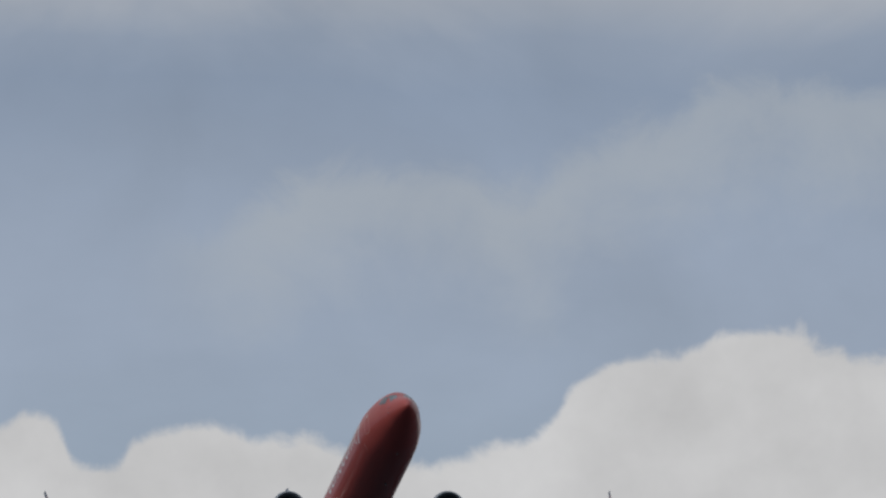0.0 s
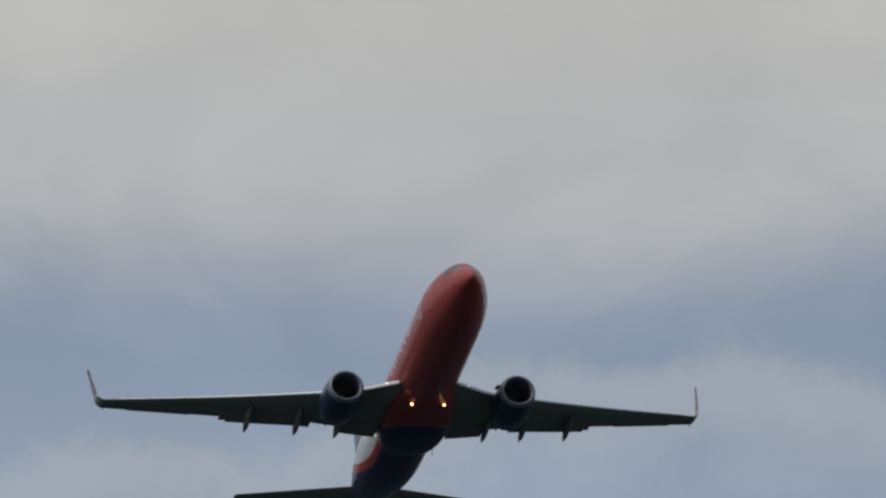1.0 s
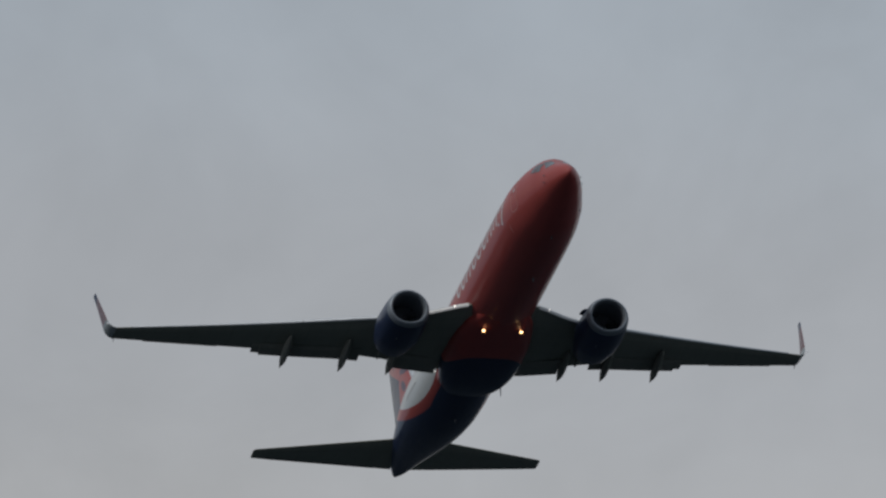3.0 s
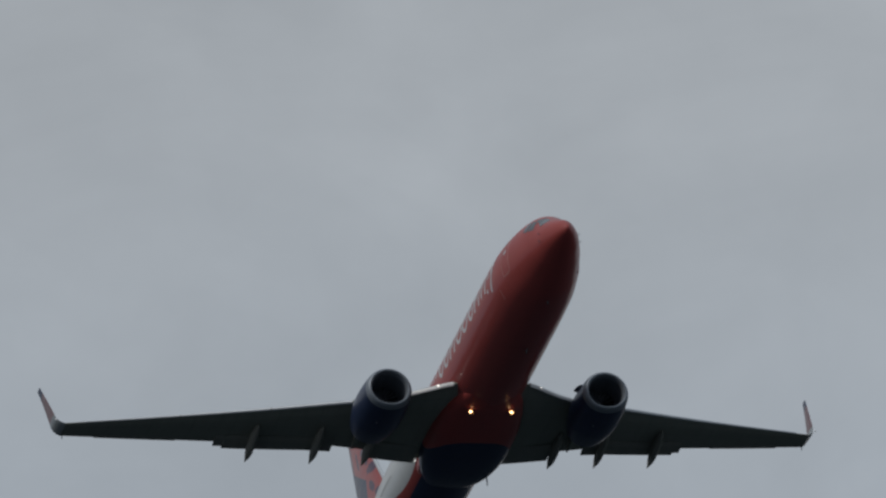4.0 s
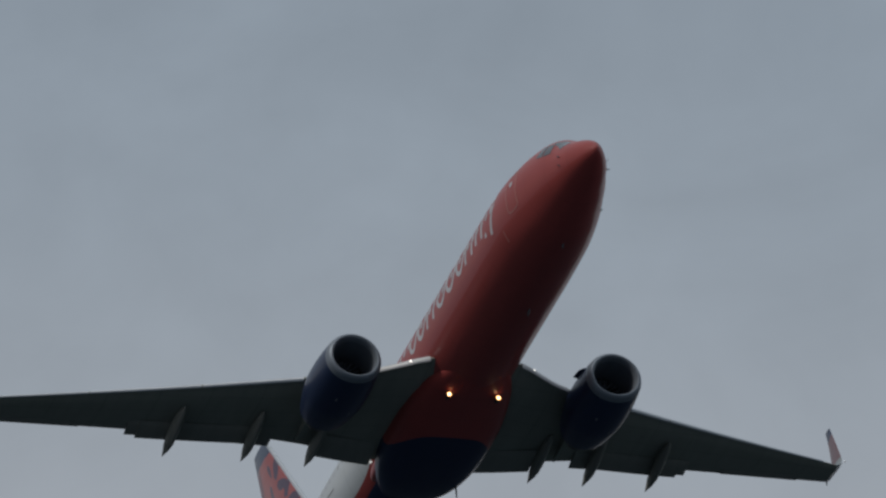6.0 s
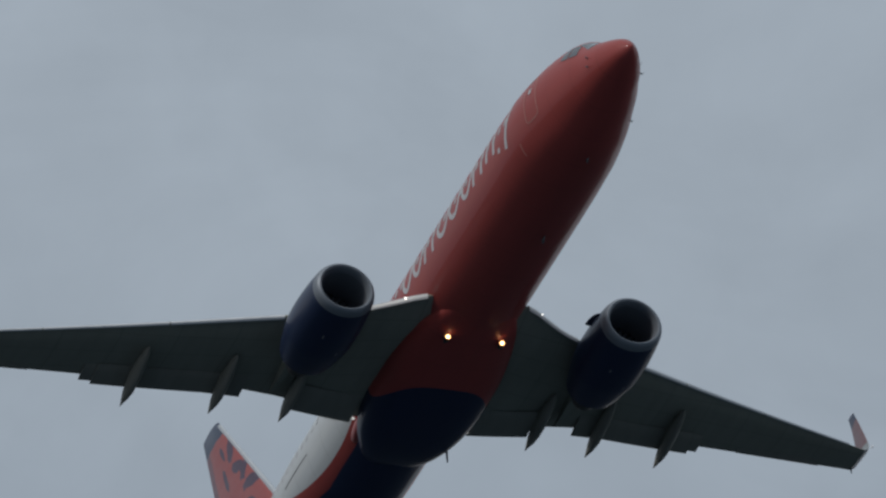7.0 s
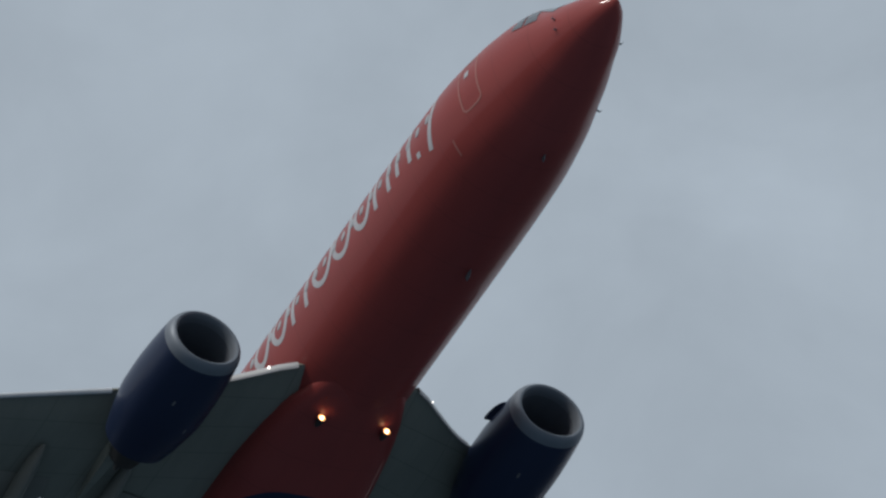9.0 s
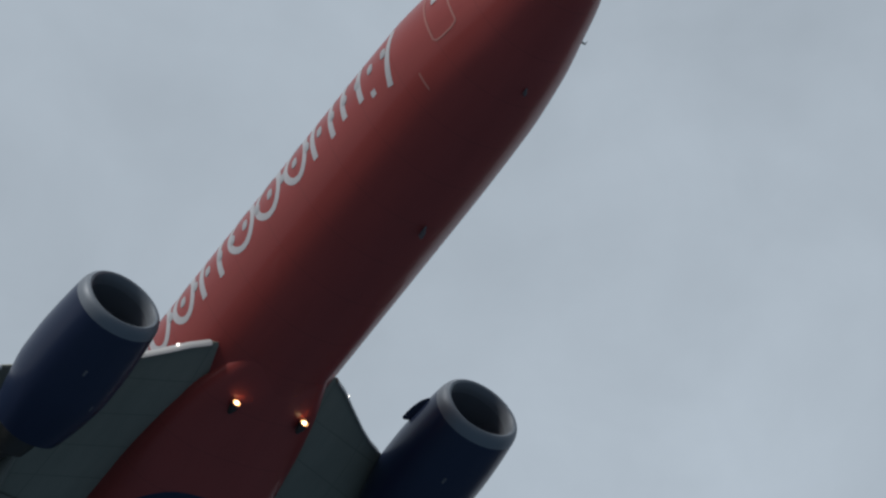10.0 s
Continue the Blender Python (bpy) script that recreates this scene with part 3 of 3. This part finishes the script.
def strip(path, width, side, out=0.005):
    """A flat painted stroke along (aft, height) points, laid on the hull."""
    bm = bmesh.new()
    pts = []
    for a, b in zip(path, path[1:]):
        k = max(1, math.ceil((Vector(b) - Vector(a)).length / 0.09))
        pts += [Vector(a).lerp(Vector(b), i / k) for i in range(k)]
    pts.append(Vector(path[-1]))
    rows = []
    for i, p in enumerate(pts):
        d = (pts[min(i + 1, len(pts) - 1)] - pts[max(i - 1, 0)]).normalized()
        nrm = Vector((-d.y, d.x)) * width / 2
        rows.append([on_hull((p + nrm * k).x, (p + nrm * k).y, side, o) for k, o in ((-1, 0.0), (-1, out), (0, out), (1, out), (1, 0.0))])
    loft(rows, closed=False, cap=False, bm=bm)
    return bm


def arc(cs, cz, rs, rz, a0, a1, n=18):
    return [(cs + rs * math.cos(radians(a)), cz + rz * math.sin(radians(a))) for a in np.linspace(a0, a1, n)]


def build_markings(plane):
    """Row of plain white ovals and straight bars along the starboard side."""
    lo, hi, w = -0.02, 1.18, 0.17
    mid, rz = (lo + hi) / 2, (hi - lo) / 2
    oval = lambda c, rs: arc(c, mid, rs, rz, 0, 360, 28)
    bar = lambda c, top=hi - 0.05, low=lo - 0.07: [(c, top), (c, mid), (c, low)]
    shapes = [oval(15.68, 0.36), oval(14.70, 0.38), bar(13.97), bar(13.25), oval(12.34, 0.47), oval(11.25, 0.45), oval(10.12, 0.40),
              bar(9.42), bar(8.70), bar(8.20, hi + 0.2, lo), bar(7.57), [(7.25, -0.20), (7.09, -0.20)], [(6.26, 0.96), (6.46, 0.25), (6.66, -0.46)]]
    for path in shapes:
        part("side_marking", strip(path, w, 1), M["white"], plane, "plain white painted shape")
    # front service doors with their seams
    for side in (1, -1):
        door = strip([(4.40, -0.44), (4.40, -0.2), (4.40, 0.2), (4.40, 0.6), (4.45, 0.9), (4.7, 0.98), (5.0, 0.98), (5.08, 0.9), (5.12, 0.6), (5.12, 0.0), (5.12, -0.44), (5.05, -0.52), (4.9, -0.54), (4.6, -0.54), (4.45, -0.5), (4.40, -0.44)], 0.045, side, 0.008)
        d = part("cabin_door_seam", door, M["seam"], plane, "pale outline of a cabin door")
        part("door_window", strip([(4.80, 0.42), (4.80, 0.62)], 0.16, side, 0.014), M["white"], d)
    # cargo hatch seam and probes
    part("hatch_mark", strip([(5.86, -0.78), (5.89, -0.98), (5.92, -1.18)], 0.04, 1, 0.008), M["seam"], plane)
    part("window_line", strip([(25.42, -0.14), (26.0, -0.10), (26.8, -0.08), (27.65, -0.07)], 0.045, 1, 0.006), M["grey"], plane, "thin dark line along the white rear")
    # cockpit glazing
    for side in (1, -1):
        for pane in (((2.30, 0.36), (2.70, 0.46), (2.72, 0.98), (2.42, 0.82)), ((2.76, 0.48), (3.16, 0.64), (3.08, 1.02), (2.78, 1.00))):
            bm = bmesh.new()
            (a, b, c, d) = [Vector(p) for p in pane]
            rows = []
            for v in np.linspace(0, 1, 5):
                rows.append([on_hull(*(a.lerp(b, u).lerp(d.lerp(c, u), v)), side, 0.012) for u in np.linspace(0, 1, 5)])
            loft(rows, closed=False, cap=False, bm=bm)
            part("cockpit_window", bm, M["glass"], plane)
        bm = bmesh.new()
        rows = []
        for v in np.linspace(0, 1, 6):
            rows.append([on_hull(1.62 + 0.75 * v + 0.22 * u, 0.47 + 0.50 * v - 0.18 * u * (1 - v), side, 0.012) for u in np.linspace(0, 1, 4)])
        loft(rows, closed=False, cap=False, bm=bm)
        part("windscreen", bm, M["glass"], plane)


def blade(plane, name, s, x, z0, height, chord, mat):
    rr = []
    for u in (0, 0.5, 1.0):
        c = chord * (1 - 0.45 * u)
        rr.append([(x + 0.022 * math.sin(q) * (1 - 0.4 * u), -(s + 0.35 * chord * u + c / 2 - c / 2 * math.cos(q)), z0 - height * u) for q in np.linspace(0, 2 * math.pi, 12, False)])
    return part(name, loft(rr), mat, plane)


def build_small(plane):
    for side in (1, -1):
        bm = bmesh.new()
        bmesh.ops.create_uvsphere(bm, u_segments=14, v_segments=10, radius=0.052)
        bmesh.ops.translate(bm, verts=bm.verts, vec=(side * 0.93, -14.98, -2.13))
        lamp = part("landing_lamp", bm, M["lamp"], plane, "lit warm landing lamp under the belly")
        bm = loft([[(side * 0.93 + r * math.cos(a), -y, -2.13 + r * math.sin(a)) for a in np.linspace(0, 2 * math.pi, 16, False)] for y, r in ((15.01, 0.07), (14.98, 0.095), (15.15, 0.10), (15.3, 0.05))])
        part("housing", bm, M["nozzle"], lamp, "dark retractable lamp housing")
        # added ring that glows by itself, imitating the lamp's warm halo
        bm = loft([[(side * 0.93 + r * math.cos(a), -y, -2.13 + r * math.sin(a)) for a in np.linspace(0, 2 * math.pi, 16, False)] for y, r in ((15.005, 0.05), (14.97, 0.10), (14.985, 0.104), (15.03, 0.06))])
        part("halo_ring", bm, M["halo_ring"], lamp, "warm glowing ring in place of the lamp's halo")
        # rounded tail of the wing root fairing, behind the trailing edge
        rr = []
        for u in np.linspace(0.0, 1.0, 13):
            g = math.sqrt(max(0.0, 1 - (2 * u - 1) ** 2)) + 0.02
            rr.append([(side * (1.50 - 0.16 * u + 0.22 * g * math.cos(a)), -(20.9 + 1.75 * u), -1.30 - 0.04 * u + 0.27 * g * math.sin(a)) for a in np.linspace(0, 2 * math.pi, 18, False)])
        part("fairing_tail", loft(rr), M["orange"], plane, "rounded red tail of the wing fairing")
        # air data probes by the nose
        for s, z in ((1.66, -0.16), (1.66, -0.50), (3.62, -0.95))[:2 if side > 0 else 3]:
            p = on_hull(s, z, side, 0.0)
            q = on_hull(s, z, side, 0.09)
            bm = loft([[p + Vector((0, 0.03 * math.cos(a), 0.02 * math.sin(a))) for a in np.linspace(0, 6.28, 8, False)],
                       [q + Vector((0, 0.02 * math.cos(a), 0.015 * math.sin(a))) for a in np.linspace(0, 6.28, 8, False)],
                       [q + Vector((0, 0.10 + 0.006 * math.cos(a), 0.006 * math.sin(a))) for a in np.linspace(0, 6.28, 8, False)]])
            part("air_probe", bm, M["grey"], plane)
        bm = bmesh.new()
        bmesh.ops.create_uvsphere(bm, u_segments=10, v_segments=8, radius=0.05)
        bmesh.ops.translate(bm, verts=bm.verts, vec=(side * 1.97, -21.0, -1.57))
        part("root_marker_lamp", bm, M["marker"], plane, "small white lamp by the wing root")
    for side in (1, -1):
        blade(plane, "tip_wick", 24.45, side * 17.05, 1.16, 0.16, 0.10, M["navy"])
    blade(plane, "blade_antenna", 4.55, -0.06, -1.91, 0.12, 0.20, M["grey"])
    blade(plane, "blade_antenna", 8.8, -0.14, -2.10, 0.15, 0.34, M["grey"])
    blade(plane, "drain_mast", 21.3, -1.35, -2.05, 0.5, 0.20, M["navy"])
    blade(plane, "blade_antenna", 25.2, 0.0, -1.95, 0.25, 0.36, M["grey"])
    # auxiliary exhaust at the tail's end
    bm = loft([[(0.17 * math.cos(a), -(37.96 + d), 0.83 + 0.22 * math.sin(a)) for a in np.linspace(0, 2 * math.pi, 16, False)] for d in (0.0, 0.18)])
    part("tail_exhaust", bm, M["nozzle"], plane)


def build_airliner():
    plane = tagged(new("airliner"), "orange red twin-engine airliner with navy belly and blended winglets climbing", "airplane")
    build_hull(plane)
    build_fairing(plane)
    for side in (1, -1):
        build_wing(plane, side)
        build_engine(plane, side)
    build_tail(plane)
    build_markings(plane)
    build_small(plane)
    build_windows(plane)
    return plane


def winglet_paint(t, tc):
    x, y, z = split(t, tc)
    n = mix(t, (0.15, 0.078, 0.085), NAVY, (z + (-y - 25.0) * 0.5).above(3.35, 0.08))
    return mix(t, (0.22, 0.24, 0.245), n, z.above(1.85, 0.08))


M["winglet"] = material("winglet_paint", winglet_paint, 0.4, coat=0.2, grain=0.04)


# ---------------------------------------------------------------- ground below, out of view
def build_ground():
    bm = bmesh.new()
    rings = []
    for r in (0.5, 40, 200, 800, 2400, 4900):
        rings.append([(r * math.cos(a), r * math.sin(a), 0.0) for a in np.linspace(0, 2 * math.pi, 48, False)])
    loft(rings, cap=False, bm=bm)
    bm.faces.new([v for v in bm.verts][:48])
    ob = part("ground", bm, M["ground"], None, "flat unseen ground, toned to bounce light onto the airliner", smooth=False)
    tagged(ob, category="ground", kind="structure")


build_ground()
airliner = build_airliner()


def fly(x, y, z, yaw, pitch, bank):
    return Matrix.Translation((x, y, z)) @ Matrix.Rotation(radians(yaw), 4, "Z") @ Matrix.Rotation(radians(pitch), 4, "X") @ Matrix.Rotation(radians(bank), 4, "Y")


def motions():
    walk(airliner, [
        (0.0, fly(-182.15, -1028.26, 97.29, 1.29, 16.78, 0.29)),
        (0.5, fly(-184.49, -989.91, 105.24, -0.01, 17.01, -0.34)),
        (1.0, fly(-186.54, -951.32, 112.96, -0.58, 16.95, -0.48)),
        (1.5, fly(-188.33, -912.51, 120.44, -0.71, 16.79, -0.36)),
        (2.0, fly(-189.86, -873.52, 127.70, -0.63, 16.55, -0.12)),
        (2.5, fly(-191.15, -834.37, 134.74, -0.47, 16.28, 0.16)),
        (3.0, fly(-192.21, -795.10, 141.57, -0.30, 16.02, 0.41)),
        (3.5, fly(-193.06, -755.73, 148.21, -0.19, 15.78, 0.62)),
        (4.0, fly(-193.71, -716.29, 154.66, -0.15, 15.58, 0.76)),
        (4.5, fly(-194.18, -676.81, 160.92, -0.19, 15.42, 0.86)),
        (5.0, fly(-194.48, -637.33, 167.02, 0.30, 15.36, 1.20)),
        (5.5, fly(-194.62, -597.86, 172.95, -0.02, 15.27, 1.14)),
        (6.0, fly(-194.63, -558.45, 178.72, -0.58, 15.20, 0.98)),
        (6.5, fly(-194.51, -519.11, 184.35, -1.02, 15.19, 0.91)),
        (7.0, fly(-194.27, -479.88, 189.85, -1.31, 15.20, 0.98)),
        (7.5, fly(-193.94, -440.80, 195.21, -1.57, 15.22, 1.13)),
        (8.0, fly(-193.53, -401.87, 200.45, -1.78, 15.26, 1.42)),
        (8.5, fly(-193.05, -363.15, 205.59, -1.90, 15.31, 1.91)),
        (9.0, fly(-192.51, -324.65, 210.62, -1.88, 15.42, 2.65)),
        (9.5, fly(-191.93, -286.41, 215.55, -1.74, 15.66, 3.69)),
        (10.0, fly(-191.33, -248.45, 220.40, -1.46, 16.14, 5.07)),
    ])


motions()
